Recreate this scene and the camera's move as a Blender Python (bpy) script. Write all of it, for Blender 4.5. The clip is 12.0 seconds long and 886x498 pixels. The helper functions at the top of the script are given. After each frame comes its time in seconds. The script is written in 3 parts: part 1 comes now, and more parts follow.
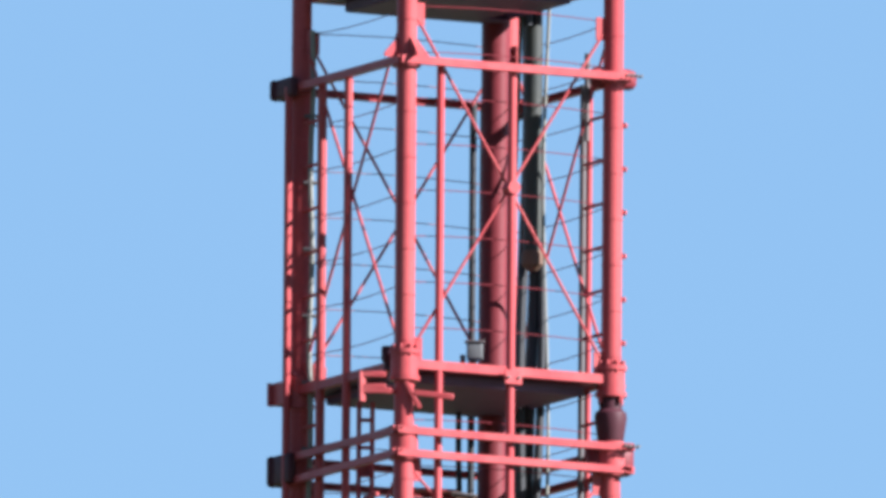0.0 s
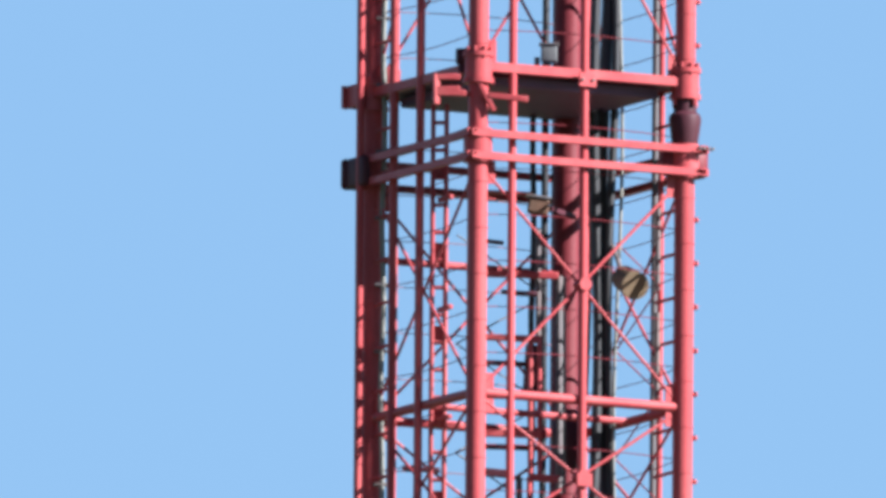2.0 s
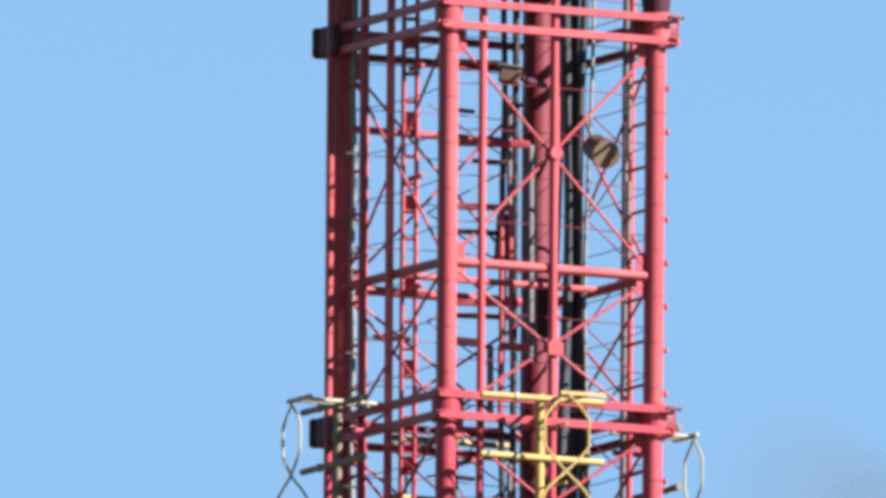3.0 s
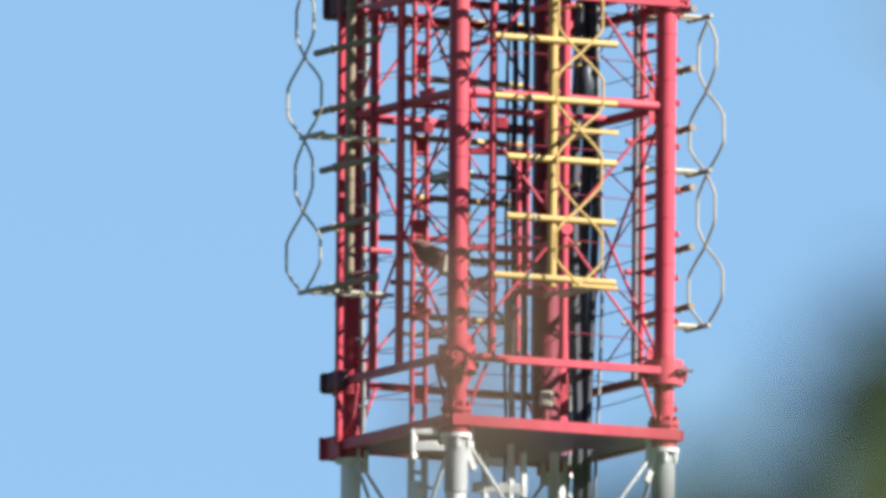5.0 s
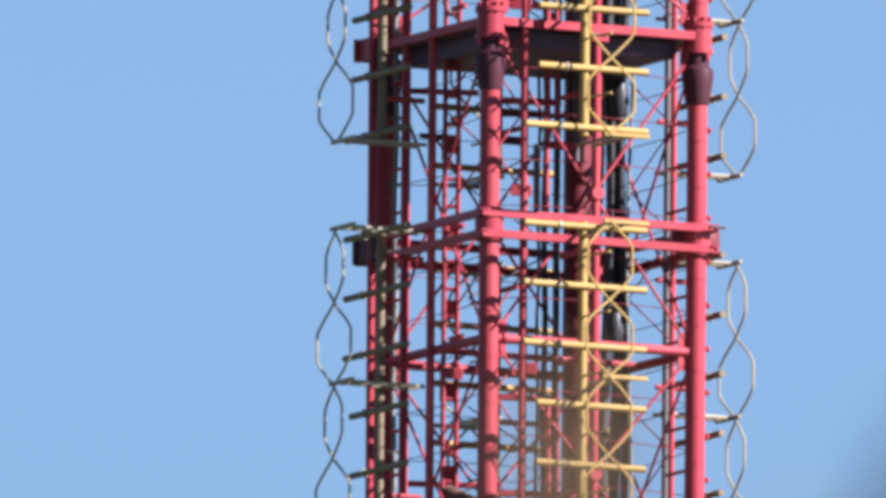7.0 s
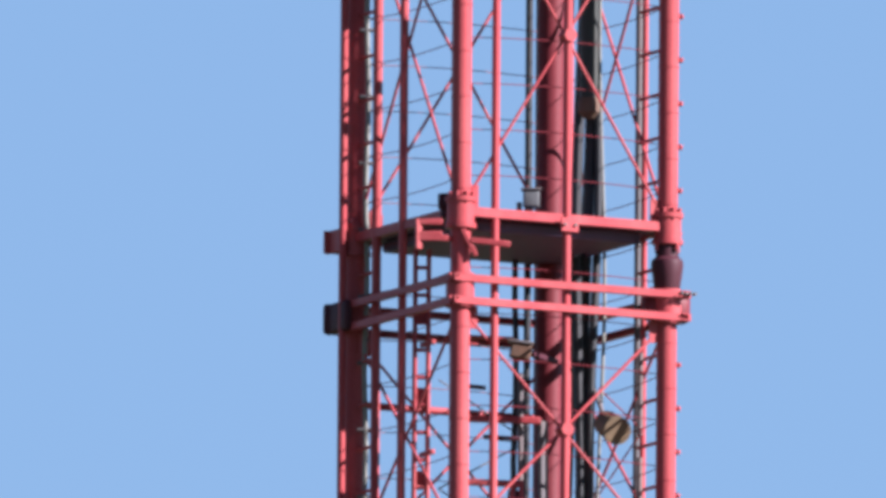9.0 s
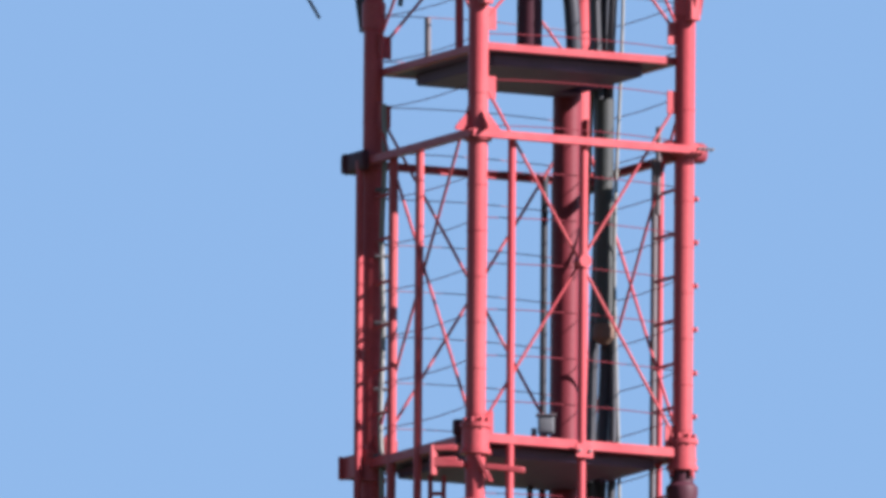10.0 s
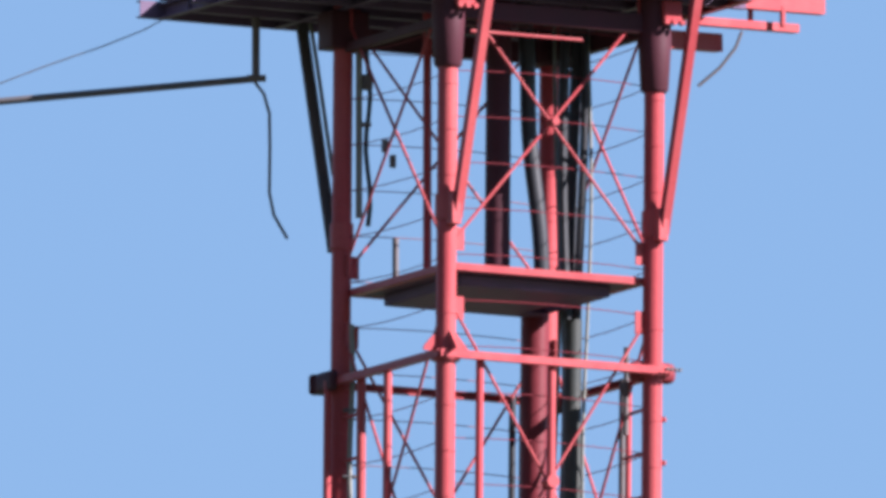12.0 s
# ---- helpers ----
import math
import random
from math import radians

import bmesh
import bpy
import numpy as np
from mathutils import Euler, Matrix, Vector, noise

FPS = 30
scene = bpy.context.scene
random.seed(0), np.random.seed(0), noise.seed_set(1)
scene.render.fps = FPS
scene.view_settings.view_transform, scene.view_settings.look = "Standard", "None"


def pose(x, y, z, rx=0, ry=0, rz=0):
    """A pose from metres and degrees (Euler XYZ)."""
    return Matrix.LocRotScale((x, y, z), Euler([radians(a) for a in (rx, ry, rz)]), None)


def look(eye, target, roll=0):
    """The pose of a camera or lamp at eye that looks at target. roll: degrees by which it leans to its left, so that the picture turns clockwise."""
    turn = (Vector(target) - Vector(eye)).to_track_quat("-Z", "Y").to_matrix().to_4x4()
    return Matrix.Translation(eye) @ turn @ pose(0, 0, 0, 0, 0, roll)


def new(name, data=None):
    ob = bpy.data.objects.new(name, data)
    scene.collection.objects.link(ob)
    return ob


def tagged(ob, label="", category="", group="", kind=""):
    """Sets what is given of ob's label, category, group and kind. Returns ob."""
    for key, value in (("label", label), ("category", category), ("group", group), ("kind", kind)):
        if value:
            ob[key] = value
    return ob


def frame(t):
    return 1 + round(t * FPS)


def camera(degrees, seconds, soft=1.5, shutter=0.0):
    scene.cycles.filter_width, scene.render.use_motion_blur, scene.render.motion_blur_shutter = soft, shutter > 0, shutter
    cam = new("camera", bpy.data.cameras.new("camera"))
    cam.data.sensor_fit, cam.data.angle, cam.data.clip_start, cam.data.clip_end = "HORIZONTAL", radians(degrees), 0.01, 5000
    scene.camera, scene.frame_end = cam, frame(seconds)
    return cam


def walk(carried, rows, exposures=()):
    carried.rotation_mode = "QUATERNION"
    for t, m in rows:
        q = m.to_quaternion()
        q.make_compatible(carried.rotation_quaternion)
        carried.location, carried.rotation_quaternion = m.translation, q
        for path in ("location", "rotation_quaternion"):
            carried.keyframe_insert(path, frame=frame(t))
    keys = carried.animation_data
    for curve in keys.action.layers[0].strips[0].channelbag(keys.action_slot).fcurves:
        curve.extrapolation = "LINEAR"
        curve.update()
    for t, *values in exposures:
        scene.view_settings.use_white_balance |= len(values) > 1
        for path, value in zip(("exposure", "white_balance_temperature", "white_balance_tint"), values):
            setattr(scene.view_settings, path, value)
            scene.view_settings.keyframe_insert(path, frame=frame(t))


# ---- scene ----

# ---------------- camera: a very long lens, hand-held, turning on the spot ----------------
EYE = Vector((0.0, -900.0, 1.6))
TILT0 = math.asin(0.141)             # elevation of the middle platform as seen from the eye
FINE = 0.005911 / 909.1              # radians in one step of the pan table
ROLL = 0.008
cam = camera(0.58415, 12.0, soft=4.0)
cam.data.dof.use_dof = True
cam.data.dof.focus_distance = 909.0
cam.data.dof.aperture_fstop = 74.0


def aim(sx, sy, ex=0.0, ez=0.0):
    """Pan and tilt from the table below, and the small sway of the hand that holds the camera."""
    ox, oy = 166 + sx, sy - 195
    x = ox * math.cos(ROLL) + oy * math.sin(ROLL)
    y = oy * math.cos(ROLL) - ox * math.sin(ROLL)
    az, el = -x * FINE / math.cos(TILT0), TILT0 + y * FINE
    way = Vector((math.sin(az) * math.cos(el), math.cos(az) * math.cos(el), math.sin(el)))
    return look(EYE + Vector((ex, 0, ez)), EYE + way * 909, math.degrees(ROLL))


PAN = [(0.0, -145, 441), (0.5, -128, 250), (1.0, -57, 90.5), (1.5, 0, 0), (2.0, -13.5, -85.5), (2.5, -45.5, -192),
       (2.7, -57, -204), (3.1, -66, -386), (3.5, -71, -774, 0, 0.005), (3.9, -78, -1203, 0.05, 0.05),
       (4.3, -86, -1506, 0.06, 0.07), (4.5, -98, -1599, 0.06, 0.075), (5.0, -34.5, -1759.5, 0.035, 0.025),
       (5.5, 21, -1877, -0.014, 0), (6.0, 104, -1805.5, -0.022, -0.054),
       (6.5, 101.5, -1556.5, 0, -0.03), (7.0, 17.5, -1324, 0.015, -0.016), (7.2, -19, -1249, 0.009, -0.018),
       (7.6, -56, -990, 0, -0.02), (8.0, -47, -596, 0, -0.008), (8.4, -27, -196),
       (8.8, -31, 83), (9.0, -45, 171), (9.5, -5, 392), (10.0, -19, 571), (10.5, -66, 695.5), (11.0, -162, 792),
       (11.5, -144, 838), (12.0, -76, 961)]
walk(cam, [(t, aim(*row)) for t, *row in PAN],
     exposures=[(0.0, 2.216, 5800, 10), (5.0, 2.154, 5800, 10), (5.5, 2.074, 5800, 9), (6.0, 1.836, 5800, 11), (6.6, 1.746, 5750, 16),
                (7.1, 2.026, 5800, 18), (9.0, 2.046, 5850, 19), (12.0, 2.076, 5850, 19)])

# ---------------- world and sun ----------------
SUN_AZ, SUN_EL = radians(72.0), radians(31)       # to the viewer's right and behind, from the viewing axis
world = bpy.data.worlds.new("sky")
scene.world = world
world.use_nodes = True
wn = world.node_tree.nodes
sky = wn.new("ShaderNodeTexSky")
sky.sky_type = "NISHITA"
sky.sun_disc = False
sky.sun_elevation = SUN_EL
sky.sun_rotation = math.pi - SUN_AZ
sky.altitude = 300
sky.air_density, sky.dust_density, sky.ozone_density = 1.0, 0.0, 4.0
world.node_tree.links.new(sky.outputs[0], wn["Background"].inputs[0])
wn["Background"].inputs[1].default_value = 0.030

sun = new("sun", bpy.data.lights.new("sun", "SUN"))
sun.data.energy, sun.data.angle, sun.data.color = 5.0, radians(0.5), (1.0, 0.93, 0.84)
sun_from = Vector((math.sin(SUN_AZ) * math.cos(SUN_EL), -math.cos(SUN_AZ) * math.cos(SUN_EL), math.sin(SUN_EL)))
sun.matrix_world = look(sun_from * 300 + Vector((0, 0, 130)), Vector((0, 0, 130)))


# ---------------- materials ----------------
def paint(name, base, worn, rough=0.5, metal=0.0, scale=3.0, wear=0.45, streak=True, bump=0.15, gloss=0.15):
    """Weathered paint or bare surface: two scales of colour change, rain streaks, fine relief."""
    m = bpy.data.materials.new(name)
    m.use_nodes = True
    nt = m.node_tree
    n, link = nt.nodes, nt.links.new
    bsdf = n["Principled BSDF"]
    co = n.new("ShaderNodeTexCoord")
    mp = n.new("ShaderNodeMapping")
    mp.inputs["Scale"].default_value = (1, 1, 0.18 if streak else 1)
    link(co.outputs["Object"], mp.inputs[0])
    big = n.new("ShaderNodeTexNoise")
    big.inputs["Scale"].default_value, big.inputs["Detail"].default_value = scale, 6
    link(mp.outputs[0], big.inputs["Vector"])
    fine = n.new("ShaderNodeTexNoise")
    fine.inputs["Scale"].default_value, fine.inputs["Detail"].default_value = scale * 11, 4
    link(co.outputs["Object"], fine.inputs["Vector"])
    info = n.new("ShaderNodeObjectInfo")
    mix1 = n.new("ShaderNodeMixRGB")
    mix1.inputs[1].default_value, mix1.inputs[2].default_value = (*base, 1), (*worn, 1)
    ramp = n.new("ShaderNodeValToRGB")
    ramp.color_ramp.elements[0].position, ramp.color_ramp.elements[1].position = 0.62 - wear * 0.5, 0.62 + wear * 0.3
    link(big.outputs["Fac"], ramp.inputs[0])
    link(ramp.outputs[0], mix1.inputs[0])
    hsv = n.new("ShaderNodeHueSaturation")
    val = n.new("ShaderNodeMath")
    val.operation = "MULTIPLY_ADD"
    link(fine.outputs["Fac"], val.inputs[0])
    val.inputs[1].default_value, val.inputs[2].default_value = 0.4, 0.72
    val2 = n.new("ShaderNodeMath")
    val2.operation = "MULTIPLY_ADD"
    link(info.outputs["Random"], val2.inputs[0])
    val2.inputs[1].default_value = 0.18
    link(val.outputs[0], val2.inputs[2])
    link(mix1.outputs[0], hsv.inputs["Color"])
    link(val2.outputs[0], hsv.inputs["Value"])
    link(hsv.outputs[0], bsdf.inputs["Base Color"])
    bsdf.inputs["Specular IOR Level"].default_value = gloss
    bsdf.inputs["Roughness"].default_value, bsdf.inputs["Metallic"].default_value = rough, metal
    bp = n.new("ShaderNodeBump")
    bp.inputs["Strength"].default_value, bp.inputs["Distance"].default_value = bump, 0.01
    link(fine.outputs["Fac"], bp.inputs["Height"])
    link(bp.outputs[0], bsdf.inputs["Normal"])
    return m


RED = paint("faded_red_paint", (0.260, 0.042, 0.047), (0.292, 0.066, 0.067), 0.36, gloss=0.09)
DEEP = paint("deep_red_paint", (0.246, 0.031, 0.042), (0.272, 0.050, 0.056), 0.36, gloss=0.09)
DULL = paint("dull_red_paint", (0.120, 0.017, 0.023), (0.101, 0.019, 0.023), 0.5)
# dark maroon, also used to put shade into the colour of red parts
MAROON = paint("maroon_paint_and_shade", (0.050, 0.013, 0.020), (0.040, 0.014, 0.018), 0.55)
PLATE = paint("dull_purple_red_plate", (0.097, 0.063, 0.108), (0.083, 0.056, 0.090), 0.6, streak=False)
WHITE = paint("white_paint", (0.50, 0.49, 0.45), (0.39, 0.38, 0.335), 0.45)
YELLOW = paint("yellow_paint", (0.293, 0.190, 0.052), (0.265, 0.178, 0.064), 0.5)
# white darkened to the grey it has in shade below the platform
SHADED_WHITE = paint("shaded_white_paint", (0.29, 0.29, 0.27), (0.235, 0.235, 0.215), 0.6)
# darkened copy of the antenna yellow for faces in shade
SHADED_YELLOW = paint("olive_shaded_yellow", (0.150, 0.112, 0.066), (0.115, 0.090, 0.058), 0.55)
PALE = paint("pale_cream_paint", (0.253, 0.230, 0.161), (0.190, 0.167, 0.121), 0.5)
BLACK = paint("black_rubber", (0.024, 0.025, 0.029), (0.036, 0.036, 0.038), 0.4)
ALU = paint("bright_aluminium_sheath", (0.155, 0.152, 0.136), (0.121, 0.121, 0.113), 0.5, 0.0)
STEEL = paint("dark_grey_steel", (0.084, 0.076, 0.080), (0.126, 0.092, 0.084), 0.5, 0.0)
GALV = paint("galvanised_steel", (0.085, 0.088, 0.092), (0.065, 0.066, 0.068), 0.55)
SLEEVE = paint("grey_green_sheath", (0.028, 0.031, 0.030), (0.046, 0.045, 0.039), 0.5)
BROWN = paint("brown_fibreglass", (0.111, 0.062, 0.043), (0.074, 0.050, 0.037), 0.6, streak=False)
TAN = paint("tan_fibreglass", (0.174, 0.122, 0.076), (0.113, 0.082, 0.056), 0.6, streak=False)
BARK = paint("bark", (0.120, 0.085, 0.060), (0.070, 0.050, 0.035), 0.9, streak=False, bump=0.6)
LEAF = paint("leaf_green", (0.055, 0.074, 0.027), (0.066, 0.072, 0.032), 0.5, streak=False)
DRY = paint("dry_brown_leaf", (0.150, 0.098, 0.053), (0.112, 0.083, 0.041), 0.6, streak=False)
GRASS = paint("grass_ground", (0.048, 0.065, 0.035), (0.063, 0.071, 0.042), 0.95, scale=0.02, streak=False)
CONC = paint("concrete", (0.320, 0.310, 0.290), (0.240, 0.230, 0.210), 0.9, streak=False)

# ---------------- building helpers ----------------
TURN = math.degrees(math.atan(0.508))      # the tower's turn against the viewing axis
H = 1.213                                  # half the distance between leg axes
CT, ST = math.cos(radians(TURN)), math.sin(radians(TURN))
F, R, B, L = (-H, -H), (H, -H), (H, H), (-H, H)
CORNERS = (F, R, B, L)


def height(level, a=0.0, b=0.0):
    """Metres above ground for a level of the tower's table, at the local spot (a, b)."""
    d = a * ST + b * CT
    return EYE.z + (900 + d) * math.tan(TILT0 - (level - 246) * FINE)


def Z(level):
    return height(level)


def thing(name, level, label, category, group="", kind=""):
    """An empty on the tower's axis at a level, turned with the tower."""
    ob = new(name)
    ob.empty_display_size = 0.2
    ob.matrix_world = pose(0, 0, level, 0, 0, TURN)
    return tagged(ob, label, category, group, kind)


def top(ob):
    while ob.parent:
        ob = ob.parent
    return ob


def part(name, bm, mat, parent, label="", smooth=True):
    """Links a bmesh, given in the tower's axes, as one mesh under a thing or a part."""
    base = top(parent).matrix_world.translation
    bmesh.ops.translate(bm, verts=bm.verts, vec=(-base.x, -base.y, -base.z))
    me = bpy.data.meshes.new(name)
    bm.to_mesh(me)
    bm.free()
    if smooth:
        for p in me.polygons:
            p.use_smooth = True
        me.set_sharp_from_angle(angle=radians(38))
    me.materials.append(mat)
    ob = new(name, me)
    ob.parent = parent
    return tagged(ob, label)


def tube(bm, p, q, r, n=10, r2=None):
    p, q = Vector(p), Vector(q)
    ax = q - p
    m = Matrix.Translation((p + q) / 2) @ ax.to_track_quat("Z", "Y").to_matrix().to_4x4()
    bmesh.ops.create_cone(bm, cap_ends=True, segments=n, radius1=r, radius2=r if r2 is None else r2, depth=ax.length, matrix=m)
    return bm


def beam(bm, p, q, w, h, bev=0.008):
    """A straight box member from p to q: w across, h high."""
    p, q = Vector(p), Vector(q)
    ax = (q - p).normalized()
    up = Vector((0, 0, 1)) if abs(ax.z) < 0.95 else Vector((0, 1, 0))
    side = ax.cross(up).normalized()
    up = side.cross(ax)
    m = Matrix((side, ax, up)).transposed().to_4x4()
    m.translation = (p + q) / 2
    g = bmesh.ops.create_cube(bm, size=1, matrix=m @ Matrix.Diagonal((w, (q - p).length, h, 1)))
    if bev:
        es = {e for v in g["verts"] for e in v.link_edges}
        bmesh.ops.bevel(bm, geom=list(es), offset=min(bev, w * 0.2, h * 0.2), segments=1, affect="EDGES")
    return bm


def channel(bm, p, q, w, h, t=0.014):
    """A C-section lying along p to q: web upright, flanges at top and bottom."""
    p, q = Vector(p), Vector(q)
    side = (q - p).normalized().cross(Vector((0, 0, 1))).normalized()
    up = Vector((0, 0, (h - t) / 2))
    beam(bm, p + side * w / 2, q + side * w / 2, t, h, 0)
    beam(bm, p + up, q + up, w, t, 0)
    beam(bm, p - up, q - up, w, t, 0)
    return bm


def block(bm, p, q, w, h, r):
    """A thick member from p to q with well rounded corners."""
    p, q = Vector(p), Vector(q)
    ax = (q - p).normalized()
    side = ax.cross(Vector((0, 0, 1))).normalized()
    m = Matrix((side, ax, side.cross(ax))).transposed().to_4x4()
    m.translation = (p + q) / 2
    g = bmesh.ops.create_cube(bm, size=1, matrix=m @ Matrix.Diagonal((w, (q - p).length, h, 1)))
    es = {e for v in g["verts"] for e in v.link_edges}
    bmesh.ops.bevel(bm, geom=list(es), offset=min(r, w * 0.45, h * 0.45), segments=3, affect="EDGES", profile=0.5)
    return bm


def plate(bm, corners, t):
    """A flat polygonal plate through the corners, t thick."""
    ps = [Vector(c) for c in corners]
    n = (ps[1] - ps[0]).cross(ps[2] - ps[0]).normalized() * t / 2
    a, b = [bm.verts.new(p - n) for p in ps], [bm.verts.new(p + n) for p in ps]
    bm.faces.new(a[::-1])
    bm.faces.new(b)
    for k in range(len(ps)):
        j = (k + 1) % len(ps)
        bm.faces.new((a[k], a[j], b[j], b[k]))
    return bm


def lathe(bm, c, profile, n=18):
    """A turned shape round the upright line at c, from (radius, height) pairs."""
    rings = [[bm.verts.new((c[0] + r * math.cos(2 * math.pi * k / n), c[1] + r * math.sin(2 * math.pi * k / n), z)) for k in range(n)]
             for r, z in profile]
    for u, v in zip(rings, rings[1:]):
        for k in range(n):
            bm.faces.new((u[k], u[(k + 1) % n], v[(k + 1) % n], v[k]))
    bm.faces.new(rings[0][::-1])
    bm.faces.new(rings[-1])
    bmesh.ops.recalc_face_normals(bm, faces=bm.faces)
    return bm


def wire(name, pts, r, mat, parent, label="", res=6):
    """A bent rod or cable through points, as a mesh swept along them."""
    bm = bmesh.new()
    rings = []
    pts = [Vector(p) for p in pts]
    for i, p in enumerate(pts):
        d = (pts[min(i + 1, len(pts) - 1)] - pts[max(i - 1, 0)]).normalized()
        s = d.cross(Vector((0.31, 0.87, 0.13))).normalized()
        t = d.cross(s)
        rings.append([bm.verts.new(p + (s * math.cos(k) + t * math.sin(k)) * r)
                      for k in (2 * math.pi * j / res for j in range(res))])
    for u, v in zip(rings, rings[1:]):
        for j in range(res):
            bm.faces.new((u[j], u[(j + 1) % res], v[(j + 1) % res], v[j]))
    bm.faces.new(rings[0][::-1])
    bm.faces.new(rings[-1])
    return part(name, bm, mat, parent, label)


def lerp(p, q, f):
    return tuple(x + (y - x) * f for x, y in zip(p, q))


B_ = bmesh.new
DECK_TOP, T1, R1, P1, R2A, R2B, B2, Y1A, Y1B, P2, Y2A, Y2B, B3, R5, P3 = [
    Z(v) for v in (-966, -452, -292, 243, 363, 403, 818, 1055, 1092, 1400, 1740, 1777, 1958, 2428, 2541)]
SPLIT = Y1A                    # deeper red below this level

# ---------------- ground ----------------
bm = B_()
bmesh.ops.create_grid(bm, x_segments=24, y_segments=24, size=4500)
ground = new("ground", bpy.data.meshes.new("ground"))
bm.to_mesh(ground.data)
bm.free()
ground.data.materials.append(GRASS)
tagged(ground, "wide grassy ground under the tower reaching the horizon", "ground", kind="structure")

# ---------------- the tower ----------------
tower = thing("lattice_tower", 0.0, "red and white steel lattice broadcasting tower with four tubular legs", "tower")


def leg(c, z0, z1, mat, label):
    """One tubular leg length with flange collars and weld rings."""
    bm = B_()
    tube(bm, (*c, z0), (*c, z1), 0.106, 20)
    return part("leg", bm, mat, tower, label)


def collar(c, z, mat, r=0.128, t=0.02):
    bm = B_()
    tube(bm, (*c, z - t), (*c, z + t), r, 20)
    return part("flange", bm, mat, tower)


for c in CORNERS:
    leg(c, SPLIT, DECK_TOP + 0.3, RED, "faded red painted tubular leg")
    leg(c, P3 - 0.02, SPLIT, DEEP, "deep red painted tubular leg")
    leg(c, P3 - 12.0, P3 - 0.02, WHITE, "white painted tubular leg")
    wide = (c[0] * 4.2, c[1] * 4.2, 0.35)
    bm = B_()
    tube(bm, wide, (*c, P3 - 12.0), 0.20, 16, 0.106)
    part("lower_leg", bm, WHITE, tower, "white painted spreading lower leg")
    bm = B_()
    beam(bm, (wide[0], wide[1], -0.3), (wide[0], wide[1], 0.45), 1.3, 1.3, 0.04)
    part("footing", bm, CONC, tower, "concrete footing block")
    z = P3 + 0.35
    while z < DECK_TOP - 0.3:
        if min(abs(z - v) for v in (T1, R1, P1, R2A, R2B, Y1A, P2, Y2A, R5)) > 0.12:
            collar(c, z, RED if z > SPLIT else DEEP, 0.111, 0.006)
        z += 0.485

# spreading lower part, plain lattice
zz = [0.6 + (P3 - 12.6) * i / 9 for i in range(10)]


def at_low(c, z):
    f = 4.2 + (1 - 4.2) * (z - 0.35) / (P3 - 12.35)
    return (c[0] * f, c[1] * f, z)


for z0, z1 in zip(zz, zz[1:]):
    for c, d in zip(CORNERS, CORNERS[1:] + CORNERS[:1]):
        bm = tube(B_(), at_low(c, z0), at_low(d, z1), 0.07, 8)
        part("brace", bm, WHITE, tower)
        bm = tube(B_(), at_low(d, z0), at_low(c, z1), 0.07, 8)
        part("brace", bm, WHITE, tower)
        bm = tube(B_(), at_low(c, z1), at_low(d, z1), 0.08, 8)
        part("girt", bm, WHITE, tower)


def face_point(i, f, z, out=0.0):
    """A spot on face i (0 = F-R, 1 = R-B, 2 = B-L, 3 = L-F), f along it, out metres proud."""
    c, d = CORNERS[i], CORNERS[(i + 1) % 4]
    n = ((0, -1), (1, 0), (0, 1), (-1, 0))[i]
    return (c[0] + (d[0] - c[0]) * f + n[0] * out, c[1] + (d[1] - c[1]) * f + n[1] * out, z)


def cross_bay(i, z0, z1, mat, r=0.021):
    """Crossed diagonals on one face between two levels, with a knot plate where they cross and gussets at the legs."""
    for a, b in ((0.03, 0.97), (0.97, 0.03)):
        bm = tube(B_(), face_point(i, a, z0), face_point(i, b, z1), r, 8)
        part("diagonal_brace", bm, mat, tower)
    if i == 0 and mat is not WHITE:
        bm = B_()
        p = Vector(face_point(i, 0.5, (z0 + z1) / 2))
        n = ((0, -1), (1, 0), (0, 1), (-1, 0))[i]
        tube(bm, p - Vector((*n, 0)) * 0.03, p + Vector((*n, 0)) * 0.13, 0.045 if z1 > T1 else 0.072, 8)
        part("knot_plate", bm, mat, tower)
    for a in (0.055, 0.945):
        for z in (z0 + 0.03, z1 - 0.03):
            bm = beam(B_(), face_point(i, a - 0.03, z), face_point(i, a + 0.03, z), 0.016, 0.24)
            part("gusset", bm, mat, tower)


BAYS = [(T1 + 0.25, DECK_TOP - 0.15, RED), (P1 + 0.14, T1 - 0.42, RED), (B2 + 0.06, R2B - 0.12, RED),
        (Y1B + 0.05, B2 - 0.06, RED), (P2 + 0.2, Y1B - 0.08, DEEP), (B3 + 0.05, P2 - 0.2, DEEP),
        (R5 + 0.1, B3 - 0.05, DEEP), (P3 - 3.2, P3 - 0.12, WHITE), (P3 - 6.2, P3 - 3.2, WHITE), (P3 - 9.1, P3 - 6.2, WHITE),
        (P3 - 12, P3 - 9.1, WHITE)]
for i in range(4):
    for z0, z1, mat in BAYS:
        cross_bay(i, z0, z1, mat, 0.02 if mat is WHITE else 0.0165)

# thin horizontal rods across every face
for i in range(4):
    z = P3 + 0.5
    while z < DECK_TOP - 0.2:
        sag = -0.05 if i % 2 else 0.04
        pts = [face_point(i, f, z + sag * 4 * f * (1 - f), -0.04) for f in (0.04, 0.2, 0.4, 0.6, 0.8, 0.96)]
        wire("tie_rod", pts, 0.006, DULL, tower, res=5)
        z += 0.485

